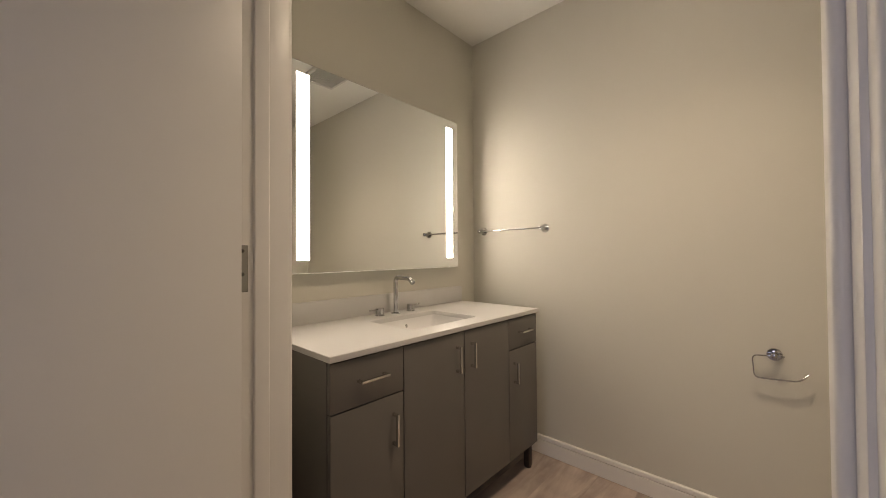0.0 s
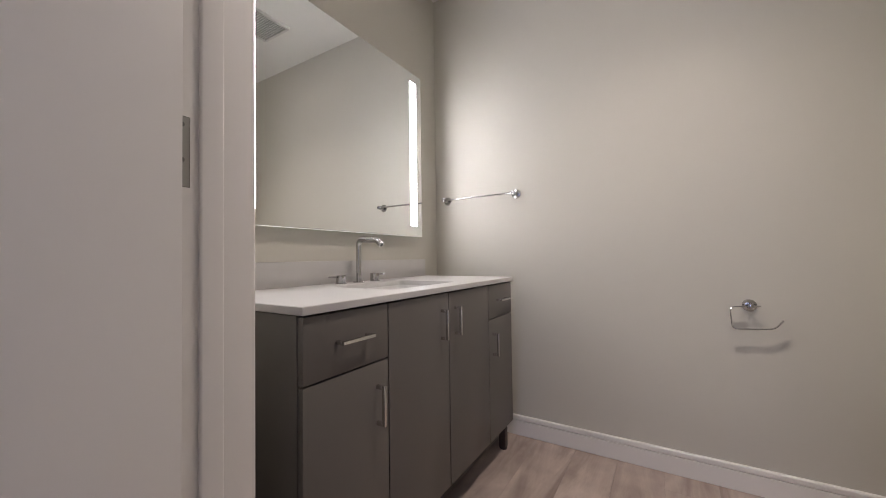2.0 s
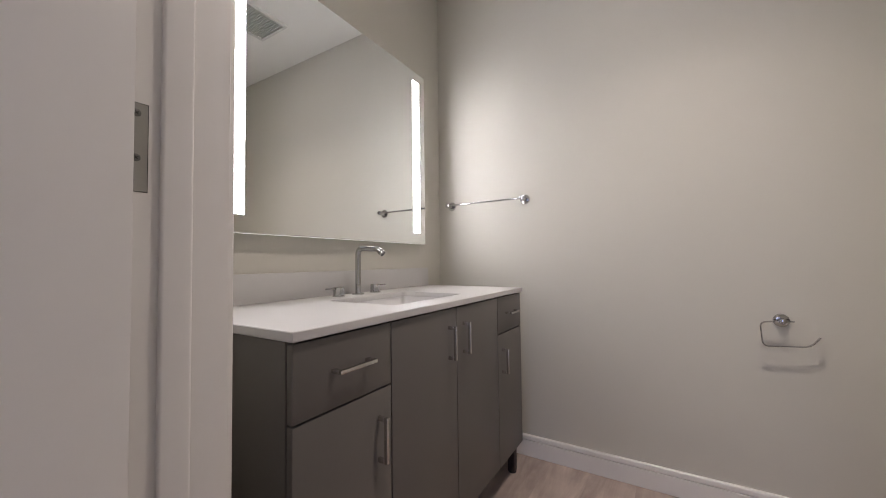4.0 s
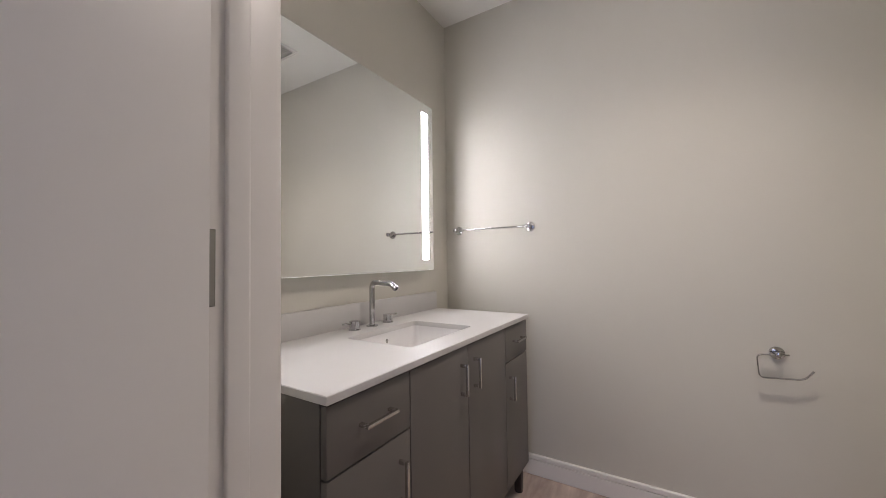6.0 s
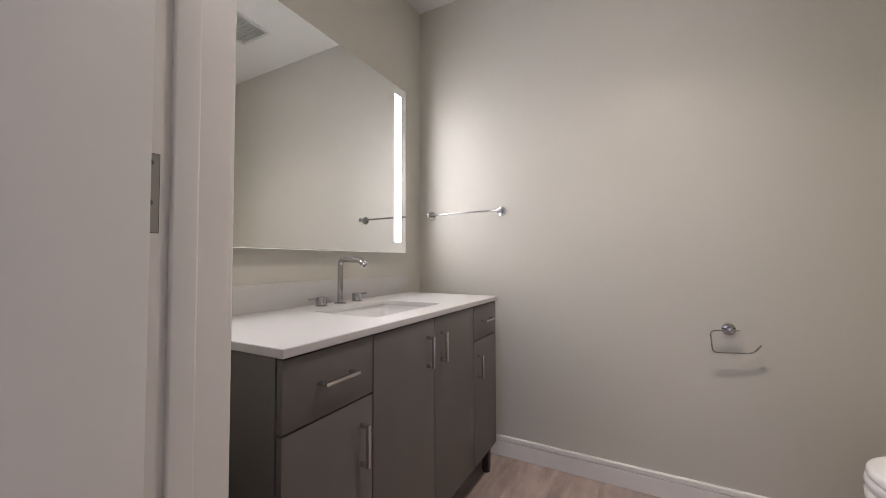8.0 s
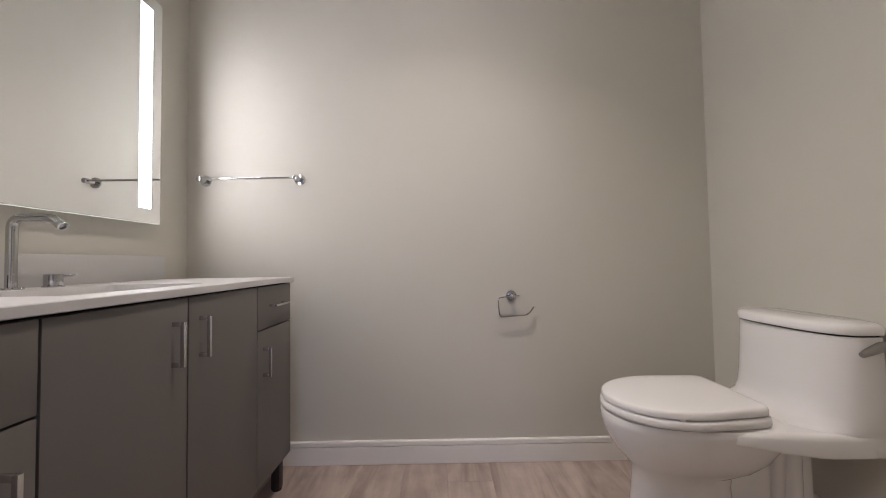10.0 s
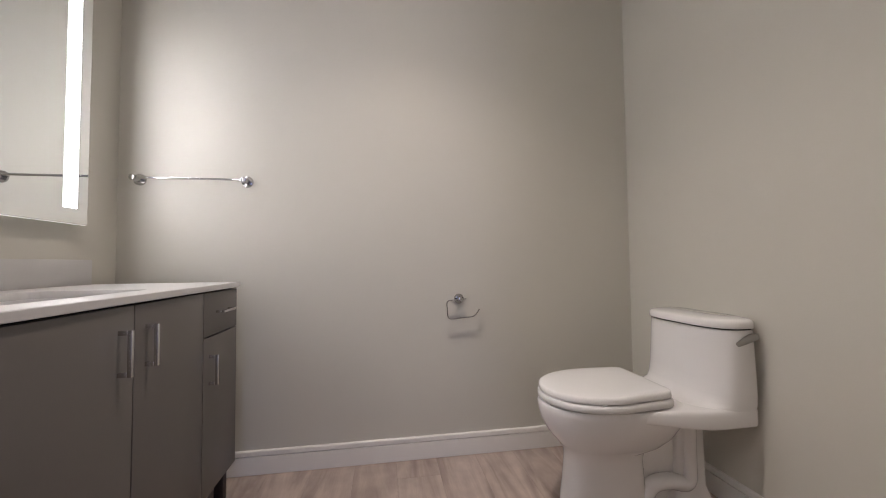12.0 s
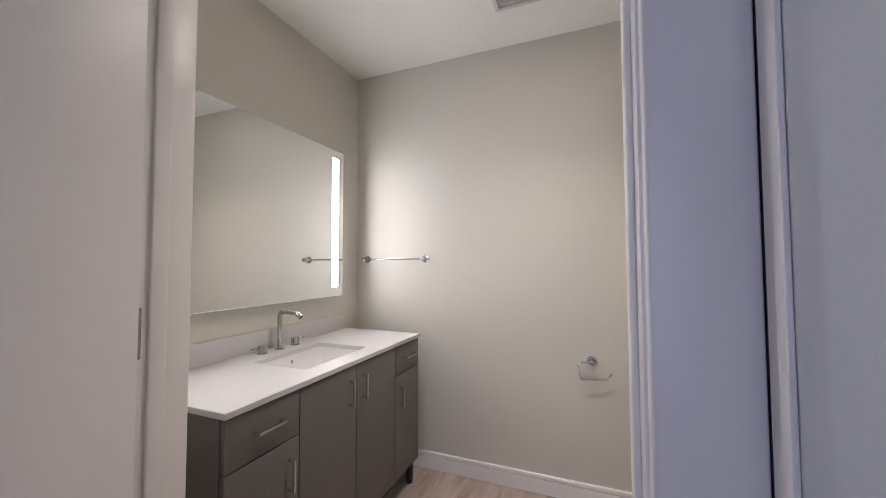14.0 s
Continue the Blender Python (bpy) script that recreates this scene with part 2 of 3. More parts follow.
# unseen wall; its opening is assumed, added to let the bluish light in
def assumed_window_wall():
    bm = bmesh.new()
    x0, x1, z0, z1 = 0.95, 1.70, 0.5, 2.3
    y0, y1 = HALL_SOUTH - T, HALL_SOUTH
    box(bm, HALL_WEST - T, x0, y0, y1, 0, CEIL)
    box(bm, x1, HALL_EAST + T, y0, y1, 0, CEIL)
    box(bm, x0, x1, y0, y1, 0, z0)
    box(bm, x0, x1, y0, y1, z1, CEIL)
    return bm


structure("wall_hall_south", assumed_window_wall(), CONCRETE, "pale painted hall wall with an assumed unseen opening for the lamp")
# added area lamp in that opening, tints the casing and hall blue
lamp("assumed_daylight", "AREA", look((1.325, HALL_SOUTH - 0.06, 1.40), (1.325, 2, 1.40)), DAY_POWER, (0.56, 0.635, 1.0), size=0.72, size_y=1.75)

floor = structure("floor", solid(HALL_WEST - T, EAST + T, HALL_SOUTH - T, NORTH + T, -0.12, -0.004), SUBFLOOR, "greyed oak plank floor running through bathroom and hall", "floor")


# ---- doorway ----
def jamb_board(x, inward):
    """One side of the frame: a board with its proud stop, one mesh."""
    bm = bmesh.new()
    a, b = sorted((x, x - inward * 0.02))
    box(bm, a, b, HALL - 0.004, SOUTH + 0.004, 0, HEAD + 0.02, 0.0015)
    return bm


def stop_strip(x, inward):
    a, b = sorted((x - inward * 0.001, x + inward * 0.009))
    return solid(a, b, HALL + 0.034, HALL + 0.073, 0, HEAD, 0.0045, 4)


def casing_profile(face, out, thick, x_in, side):
    """A flat casing board with eased edges: an upright along z."""
    bm = bmesh.new()
    a, b = sorted((x_in, x_in + side * 0.1050))
    y0, y1 = sorted((face, face + out * thick))
    box(bm, a, b, y0, y1, 0, HEAD + 0.115, 0.004, 3)
    return bm


frame_set = tagged(new("door_frame"), "white painted door frame with stops and flat casings", "door frame", "", "structure")
part("jamb", jamb_board(JL, 1), TRIM, frame_set)
part("jamb", jamb_board(JR, -1), TRIM, frame_set)
part("door_stop_strip", stop_strip(JL, 1), TRIM, frame_set)
part("door_stop_strip", stop_strip(JR, -1), TRIM, frame_set)
part("head_jamb", solid(JL, JR, HALL - 0.004, SOUTH + 0.004, HEAD, HEAD + 0.02, 0.0015), TRIM, frame_set)
part("head_stop", solid(JL + 0.012, JR - 0.012, HALL + 0.034, HALL + 0.073, HEAD - 0.011, HEAD + 0.001, 0.003), TRIM, frame_set)
for face, out, thick, reveal in ((HALL, -1, 0.029, 0.004), (SOUTH, 1, 0.018, 0.010)):
    part("casing", casing_profile(face, out, thick, JL - reveal, -1), TRIM, frame_set)
    part("casing", casing_profile(face, out, thick, JR + reveal, 1), TRIM, frame_set)
    y0, y1 = sorted((face, face + out * thick))
    part("head_casing", solid(JL - reveal + 0.0005, JR + reveal - 0.0005, y0, y1, HEAD + reveal, HEAD + 0.115, 0.003), TRIM, frame_set)


def rounded_yz(y0, y1, z0, z1, r, steps=4):
    pts = []
    for cy, cz, a0 in ((y1 - r, z1 - r, 0), (y0 + r, z1 - r, 90), (y0 + r, z0 + r, 180), (y1 - r, z0 + r, 270)):
        for k in range(steps + 1):
            a = radians(a0 + 90 * k / steps)
            pts.append((cy + r * math.cos(a), cz + r * math.sin(a)))
    return pts


def strike():
    """Dark strike plate with a curved lip, latch hole and two screws, on the jamb face."""
    x = JR
    y0, z0 = HALL + 0.006, 1.027
    plate = part("strike_plate", solid(x - 0.0022, x + 0.001, y0 - 0.011, y0 + 0.032, z0 - 0.035, z0 + 0.035, 0.001), STRIKE, frame_set, "dark metal strike plate with a latch hole")
    bm = bmesh.new()
    outline = rounded_yz(y0 + 0.007, y0 + 0.025, z0 - 0.011, z0 + 0.016, 0.005)
    ring_loft(bm, [[Vector((x - dx, p[0], p[1])) for p in outline] for dx in (0.0, 0.0027, 0.0031)])
    part("latch_hole", bm, STEEL, plate, "brownish metal latch pocket")
    part("latch_tab", solid(x - 0.0040, x - 0.0020, y0 + 0.019, y0 + 0.024, z0 - 0.009, z0 - 0.004, 0.0004), CHROME, plate, "small bright tab")
    lip = [(0.0, -0.009), (-0.0003, -0.016), (0.0012, -0.022), (0.0052, -0.026)]
    rings = [[Vector((x - 0.0022 + dx, y0 + dy, z0 + dz)) for dz in (-0.022, 0.022)] + [Vector((x - 0.0006 + dx, y0 + dy - 0.0005, z0 + dz)) for dz in (0.022, -0.022)] for dx, dy in lip]
    part("strike_lip", ring_loft(bmesh.new(), rings), STRIKE, plate, "curved dark lip")
    for dz in (-0.0265, 0.0255):
        bm = turned(bmesh.new(), (x - 0.001, y0 + 0.017, z0 + dz), (-1, 0, 0), [(0, 0.0052), (0.0018, 0.0052), (0.0028, 0.0034)], 16)
        part("screw", bm, CHROME, plate, "bright screw head")


strike()
structure("trim_hall", solid(HALL_EAST - 0.006, HALL_EAST, 1.112, 1.151, 0, HEAD + 0.115, 0.002), TRIM, "narrow white painted trim board on the hall wall", "trim")


# ---- the open door ----
DOOR_ANGLE = 87.5


def cross_screw(parent, x, y, z):
    head = part("screw", turned(bmesh.new(), (x, y, z), (1, 0, 0), [(0, 0.0050), (0.0006, 0.0050), (0.0013, 0.0036)], 18), SCREW, parent, "domed cross-head screw")
    return head


def hinged_door():
    door = tagged(new("door_1"), "white semi-gloss slab door standing open into the hall", "door", "", "structure")
    pivot = Matrix.Translation((JL - 0.0040, HALL - 0.005, 0)) @ Matrix.Rotation(radians(-DOOR_ANGLE), 4, "Z")
    width = JR - JL - 0.006
    leaf = part("door_leaf", solid(0.0040, width, 0.010, 0.049, 0.012, HEAD - 0.004, 0.002), DOOR, door)
    leaf.matrix_basis = pivot
    for z in (0.26, 1.211, 2.16):
        plate = part("hinge_leaf", solid(JL + 0.0002, JL + 0.0014, HALL - 0.004, HALL + 0.0210, z - 0.057, z + 0.057, 0.0004, 1), STEEL, frame_set, "dull steel hinge leaf with cross-head screws")
        # black plate edging the leaf, the mortise gap's shade put in as colour
        part("mortise_gap_shade", solid(JL - 0.0005, JL + 0.0007, HALL - 0.004, HALL + 0.0218, z - 0.0578, z + 0.0578), BLACK, frame_set, smooth=False)
        for dz in (0.044, -0.014, -0.044):
            y = HALL + (0.0085 if dz != -0.044 else 0.002)
            head = cross_screw(plate, JL + 0.0013, y, z + dz)
            x, c = JL + 0.0024, radians(35)
            for a in (c, c + math.pi / 2):
                d = Vector((0, math.cos(a), math.sin(a))) * 0.0027
                # black bars paint the shade inside the cross slots
                part("screw_slot_shade", tube(bmesh.new(), [Vector((x, y, z + dz)) - d, Vector((x, y, z + dz)) + d], 0.0006, 6), BLACK, plate)
        knuckle = part("hinge_knuckle", turned(bmesh.new(), (0, 0.004, z - 0.057), (0, 0, 1), [(0, 0.004), (0.002, 0.0056), (0.112, 0.0056), (0.114, 0.004)], 14), STEEL, door)
        knuckle.matrix_basis = pivot
    return door


hinged_door()


# ---- baseboards ----
def baseboard(name, a, b, inward, label="white painted baseboard with a grooved cap"):
    """A skirting of moulded section run from a to b along a wall; inward points into the room."""
    section = [(0, 0.0018), (0.014, 0.0018), (0.014, 0.0840), (0.0132, 0.0848), (0.0045, 0.0850), (0.0045, 0.0892), (0.0130, 0.0895), (0.0136, 0.0905), (0.0136, 0.1060), (0.0126, 0.1095), (0.0100, 0.1120), (0.0060, 0.113), (0, 0.113)]
    a, b, w = Vector((*a, 0)), Vector((*b, 0)), Vector((*inward, 0))
    rings = [[p + w * d + Vector((0, 0, h)) for d, h in section] for p in (a, b)]
    bm = ring_loft(bmesh.new(), rings)
    return tagged(new(name, finish(name, bm, TRIM, False)), label, "baseboard", "", "structure")


baseboard("baseboard_north", (WEST, NORTH), (EAST, NORTH), (0, -1))
baseboard("baseboard_east", (EAST, SOUTH), (EAST, NORTH - 0.014), (-1, 0))
baseboard("baseboard_west", (WEST, SOUTH + 0.018), (WEST, NORTH - 0.014), (1, 0))
baseboard("baseboard_south", (JR + 0.116, SOUTH), (EAST - 0.014, SOUTH), (0, 1))


# ---- vanity ----
VY = (1.477, 1.786, 2.149, 2.517, 2.813)     # joints between the fronts
VTOP, VBOT, VFRONT = 0.897, 0.150, 0.555
TOP_Z0, TOP_Z1 = 0.9015, 0.923


def bar_pull(parent, y, z, length, upright):
    """A square-section bar pull on two square posts, standing on the front."""
    bm = bmesh.new()
    s, deep, tall, reach = 0.0043, 0.0105, 0.0056, 0.033
    h = length / 2
    x0 = VFRONT - 0.001
    if upright:
        box(bm, x0 + reach - deep, x0 + reach, y - s, y + s, z - h, z + h, 0.0008)
        for e in (-1, 1):
            zc = z + e * (h - tall)
            box(bm, x0, x0 + reach - deep + 0.0004, y - s, y + s, zc - tall, zc + tall, 0.0006)
    else:
        box(bm, x0 + reach - deep, x0 + reach, y - h, y + h, z - s, z + s, 0.0008)
        for e in (-1, 1):
            yc = y + e * (h - tall)
            box(bm, x0, x0 + reach - deep + 0.0004, yc - tall, yc + tall, z - s, z + s, 0.0006)
    part("handle", bm, NICKEL, parent, "brushed nickel square bar pull")


def vanity():
    v = empty("vanity_cabinet", None, "dark taupe laminate vanity cabinet with bar pulls on short legs", "vanity")
    y0, y1 = VY[0], VY[-1]
    body = bmesh.new()
    xb, xf, wall = WEST + 0.002, VFRONT - 0.021, 0.016
    box(body, xb, xf, y0 + 0.018, y1 - 0.018, VBOT + 0.005, VBOT + 0.025)
    box(body, xb, xb + wall, y0 + 0.018, y1 - 0.018, VBOT + 0.025, VTOP)
    box(body, xf - wall, xf, y0 + 0.018, y1 - 0.018, VBOT + 0.025, VTOP)
    for k in (1, 3):
        box(body, xb + wall, xf - wall, VY[k] - 0.009, VY[k] + 0.009, VBOT + 0.025, VTOP)
    part("carcass", body, CARCASS, v, "inner carcass coloured near black as shade in the gaps", False)
    part("side_panel", solid(WEST + 0.002, VFRONT - 0.0205, y0, y0 + 0.018, VBOT, VTOP + 0.002, 0.0008), CABINET, v)
    part("side_panel", solid(WEST + 0.002, VFRONT - 0.0205, y1 - 0.018, y1, VBOT, VTOP + 0.002, 0.0008), CABINET, v)
    g, split = 0.0025, 0.731

    def front(name, a, b, z0, z1):
        return part(name, solid(VFRONT - 0.019, VFRONT, a + g, b - g, z0, z1, 0.001), CABINET, v)
    for k in (0, 3):
        a, b = VY[k], VY[k + 1]
        d = front("drawer_front", a, b, split + g, VTOP - 0.002)
        bar_pull(d, (a + b) / 2 + 0.006, 0.818, 0.118, False)
    d = front("door", VY[0], VY[1], VBOT, split - g)
    bar_pull(d, VY[1] - 0.052, 0.606, 0.116, True)
    d = front("door", VY[1], VY[2], VBOT, VTOP - 0.002)
    bar_pull(d, VY[2] - 0.056, 0.781, 0.114, True)
    d = front("door", VY[2], VY[3], VBOT, VTOP - 0.002)
    bar_pull(d, VY[2] + 0.048, 0.781, 0.114, True)
    d = front("door", VY[3], VY[4], VBOT, split - g)
    bar_pull(d, VY[3] + 0.047, 0.608, 0.110, True)
    for x in (0.06, VFRONT - 0.045):
        for y in (y0 + 0.035, y1 - 0.035):
            bm = bmesh.new()
            box(bm, x - 0.018, x + 0.018, y - 0.018, y + 0.018, 0.008, VBOT + 0.006, 0.002)
            leg = part("leg", bm, LEG, v, "dark brown square leg")
            part("foot", turned(bmesh.new(), (x, y, 0.0), (0, 0, 1), [(0, 0.018), (0.002, 0.02), (0.009, 0.02)], 18), BLACK, leg)
    return v


vanity()

SINK = (0.148, 0.462, 1.92, 2.368)   # x0, x1, y0, y1 of the cut-out


def rounded(x0, x1, y0, y1, r, z, steps=5):
    pts = []
    for cx, cy, a0 in ((x1 - r, y1 - r, 0), (x0 + r, y1 - r, 90), (x0 + r, y0 + r, 180), (x1 - r, y0 + r, 270)):
        for k in range(steps + 1):
            a = radians(a0 + 90 * k / steps)
            pts.append(Vector((cx + r * math.cos(a), cy + r * math.sin(a), z)))
    return pts


def countertop():
    """A slab with a rounded cut-out for the basin."""
    bm = bmesh.new()
    x0, x1, y0, y1 = WEST + 0.0025, 0.566, VY[0] - 0.006, VY[-1] + 0.006
    e = 0.002
    inner = rounded(*SINK, 0.022, 0)
    k = len(inner)

    def outer_at(z, inset):
        out = []
        per = k // 4
        cs = ((x1 - inset, y1 - inset), (x0 + inset, y1 - inset), (x0 + inset, y0 + inset), (x1 - inset, y0 + inset))
        for i in range(k):
            out.append(Vector((*cs[i // per], z)))
        return out
    rings = [[Vector((p.x, p.y, TOP_Z0)) for p in inner], [Vector((p.x, p.y, TOP_Z1 - e)) for p in inner],
             [Vector((p.x + (0.0015 if p.x > 0.3 else -0.0015), p.y + (0.0015 if p.y > 2.14 else -0.0015), TOP_Z1)) for p in inner],
             outer_at(TOP_Z1, e), outer_at(TOP_Z1 - e, 0), outer_at(TOP_Z0 + e, 0), outer_at(TOP_Z0, e)]
    ring_loft(bm, rings, False, False)
    bm.verts.ensure_lookup_table()
    a, b = bm.verts[:k], bm.verts[6 * k:7 * k]
    for i in range(k):
        j = (i + 1) % k
        bm.faces.new((b[i], b[j], a[j], a[i]))
    bmesh.ops.remove_doubles(bm, verts=bm.verts, dist=1e-5)
    bmesh.ops.dissolve_degenerate(bm, dist=1e-5, edges=bm.edges)
    return bm


thing("countertop", countertop(), QUARTZ, "white quartz countertop with a cut-out for the sink", "countertop")
thing("backsplash", solid(WEST + 0.002, WEST + 0.022, VY[0] - 0.006, VY[-1] - 0.01, TOP_Z1, TOP_Z1 + 0.102, 0.0015), QUARTZ, "low white quartz backsplash strip on the countertop", "backsplash")


def basin():
    s = empty("sink", None, "white rectangular undermount porcelain sink below the countertop", "sink")
    bm = bmesh.new()
    x0, x1, y0, y1 = SINK
    o = 0.006
    rings = [rounded(x0 - 0.03, x1 + 0.03, y0 - 0.03, y1 + 0.03, 0.04, TOP_Z0 - 0.0005),
             rounded(x0 - o, x1 + o, y0 - o, y1 + o, 0.028, TOP_Z0 - 0.0005),
             rounded(x0 - o + 0.002, x1 + o - 0.002, y0 - o + 0.002, y1 + o - 0.002, 0.028, TOP_Z0 - 0.02),
             rounded(x0 + 0.004, x1 - 0.004, y0 + 0.006, y1 - 0.006, 0.035, TOP_Z0 - 0.07),
             rounded(x0 + 0.018, x1 - 0.018, y0 + 0.022, y1 - 0.022, 0.045, TOP_Z0 - 0.098),
             rounded(x0 + 0.05, x1 - 0.05, y0 + 0.06, y1 - 0.06, 0.05, TOP_Z0 - 0.110),
             rounded(x0 + 0.12, x1 - 0.12, y0 + 0.17, y1 - 0.17, 0.03, TOP_Z0 - 0.115)]
    ring_loft(bm, rings, False, True)
    part("bowl", bm, PORCELAIN, s)
    cx, cy = (x0 + x1) / 2, (y0 + y1) / 2
    part("drain", turned(bmesh.new(), (cx, cy, TOP_Z0 - 0.116), (0, 0, 1), [(0, 0.03), (0.003, 0.03), (0.005, 0.026), (0.0052, 0.012), (0.008, 0.01)], 24), CHROME, s, "chrome pop-up drain")
    bm = turned(bmesh.new(), (x0 - 0.004, 2.162, TOP_Z0 - 0.040), (1, 0, 0.1), [(0, 0.0125), (0.002, 0.0125), (0.003, 0.010)], 22)
    part("overflow_ring", bm, CHROME, s, "small chrome overflow ring")
    # solid grey disc, its tone stands for the shade inside the overflow
    part("overflow_shade_disc", turned(bmesh.new(), (x0 - 0.0012, 2.162, TOP_Z0 - 0.040), (1, 0, 0.1), [(0, 0.007), (0.0008, 0.007)], 18), STEEL, s)
    return s


basin()


def faucet():
    f = empty("faucet", None, "polished chrome widespread faucet with two lever handles", "faucet")
    cx, cy, z = 0.062, 2.160, TOP_Z1
    part("base_flange", turned(bmesh.new(), (cx, cy, z), (0, 0, 1), [(0, 0.026), (0.004, 0.026), (0.006, 0.024), (0.0065, 0.014)], 30), CHROME, f)
    path = arc([(cx, cy, z + 0.004), (cx, cy, z + 0.199), (cx + 0.110, cy, z + 0.195)], 0.032, 9)
    path = path[:-1] + arc([path[-1] - Vector((0.03, 0, 0)), path[-1], (cx + 0.136, cy, z + 0.176)], 0.012, 5)
    part("spout", tube(bmesh.new(), path, 0.0123, 22), CHROME, f)
    tip = Vector((0.026, 0, -0.019)).normalized()
    part("aerator", turned(bmesh.new(), Vector((cx + 0.136, cy, z + 0.176)) - tip * 0.010, tip, [(0, 0.0126), (0.002, 0.0138), (0.015, 0.0138), (0.016, 0.0105), (0.012, 0.010)], 24), CHROME, f)
    part("spout_screw", turned(bmesh.new(), (cx + 0.0112, cy - 0.006, z + 0.042), (1, -0.5, 0), [(0, 0.003), (0.002, 0.003), (0.0024, 0.002)], 12), STEEL, f)
    for s, off in ((-1, 0.104), (1, 0.114)):
        y = cy + s * off
        h = part("handle_body", turned(bmesh.new(), (cx - 0.005, y, z), (0, 0, 1), [(0, 0.0255), (0.0035, 0.0255), (0.005, 0.0222), (0.0375, 0.0222), (0.039, 0.0208), (0.0392, 0.010)], 32), CHROME, f)
        part("lever", tube(bmesh.new(), [(cx - 0.005, y + s * 0.020, z + 0.031), (cx - 0.005, y + s * 0.068, z + 0.033)], [0.0044, 0.0036], 14), CHROME, h)
    return f


faucet()


# ---- lit mirror ----
def mirror():
    m = empty("mirror", None, "wide frameless wall mirror with two lit frosted strips", "mirror")
    y0, y1, z0, z1 = 1.565, 2.728, 1.161, 2.124
    face = 0.030
    part("backing", solid(WEST + 0.001, face - 0.0082, y0 + 0.03, y1 - 0.03, z0 + 0.03, z1 - 0.03), VENT, m, "pale metal backing box", False)
    part("glass", solid(face - 0.008, face - 0.0035, y0, y1, z0, z1, 0.0004, 1), GLASS_EDGE, m, "polished glass edge", False)
    part("silvering", solid(face - 0.004, face, y0 + 0.0005, y1 - 0.0005, z0 + 0.0005, z1 - 0.0005, 0.0028, 1), MIRROR, m, "mirrored face", False)
    for a in (y0 + 0.054, y1 - 0.054 - 0.060):
        part("light_strip", solid(face + 0.0002, face + 0.0008, a, a + 0.060, z0 + 0.060, z1 - 0.054), FROSTED, m, "frosted glowing strip", False)
    # added glowing bars: glint of the side edges, also brighten the wall corner
    for a in (y0 - 0.0008, y1 + 0.0002):
        part("edge_glint_bar", solid(face - 0.0075, face - 0.004, a, a + 0.0006, z0 + 0.004, z1 - 0.004), EDGE_GLINT, m, "added glowing bar for light caught by the glass edge", False)
    # dimmer added bars put the glint along bottom and top edges
    for a in (z0 - 0.0008, z1 + 0.0002):
        part("edge_glint_bar", solid(face - 0.0070, face - 0.0045, y0 + 0.004, y1 - 0.004, a, a + 0.0006), DIM_GLINT, m, "added glowing bar for light caught by the glass edge", False)
    return m


mirror()


# ---- towel bar ----
def towel_bar():
    t = empty("towel_bar", None, "polished chrome towel bar on two round wall flanges", "towel bar")
    z, xa, xb = 1.402, 0.070, 0.540
    rod_y = NORTH - 0.052
    part("rod", tube(bmesh.new(), [(xa, rod_y, z), (xb, rod_y, z)], 0.0055, 14), CHROME, t)
    for x in (xa, xb):
        p = part("post", turned(bmesh.new(), (x, NORTH - 0.001, z), (0, -1, 0), [(0, 0.0135), (0.058, 0.0135), (0.062, 0.0125), (0.0635, 0.009)], 26), CHROME, t)
        part("flange", turned(bmesh.new(), (x, NORTH, z), (0, -1, 0), [(0, 0.027), (0.006, 0.027), (0.008, 0.0255), (0.0085, 0.0145)], 32), CHROME, p)
    return t


towel_bar()


# ---- paper holder ----
def strap(bm, points, thin, wide):
    """A flat strip bent in an upright plane: its width lies along y, its edges eased."""
    pts = [Vector(p) for p in points]
    rings = []
    for i, p in enumerate(pts):
        d = ((pts[min(i + 1, len(pts) - 1)] - p).normalized() + (p - pts[max(i - 1, 0)]).normalized()).normalized()
        n = Vector((d.z, 0, -d.x))
        e = thin * 0.45
        rings.append([p + n * a + Vector((0, b, 0)) for a, b in ((thin, -wide + e), (thin, wide - e), (thin - e, wide), (e - thin, wide), (-thin, wide - e), (-thin, e - wide), (e - thin, -wide), (thin - e, -wide))])
    return ring_loft(bm, rings)


def paper_holder():
    h = empty("toilet_paper_holder", None, "empty chrome open-arm toilet paper holder on the wall", "paper holder")
    x, z = 1.586, 0.808
    y = NORTH - 0.040
    part("flange", turned(bmesh.new(), (x, NORTH, z), (0, -1, 0), [(0, 0.026), (0.007, 0.026), (0.009, 0.0245), (0.0095, 0.0125)], 32), CHROME, h)
    part("post", turned(bmesh.new(), (x, NORTH - 0.008, z), (0, -1, 0), [(0, 0.0125), (0.036, 0.0125), (0.041, 0.0118), (0.0425, 0.008)], 24), CHROME, h)
    path = arc([(x + 0.032, y, z), (x - 0.072, y, z), (x - 0.072, y, z - 0.096), (x + 0.068, y, z - 0.096), (x + 0.098, y, z - 0.060)], 0.021, 8)
    tilt = Matrix.Translation((x, y, z)) @ Matrix.Rotation(radians(-4), 4, "Y") @ Matrix.Translation((-x, -y, -z))
    part("arm", strap(bmesh.new(), [tilt @ p for p in path], 0.0022, 0.0060), CHROME, h, "flat bent chrome strip arm")
    return h


paper_holder()


# ---- toilet ----
TY = 2.458


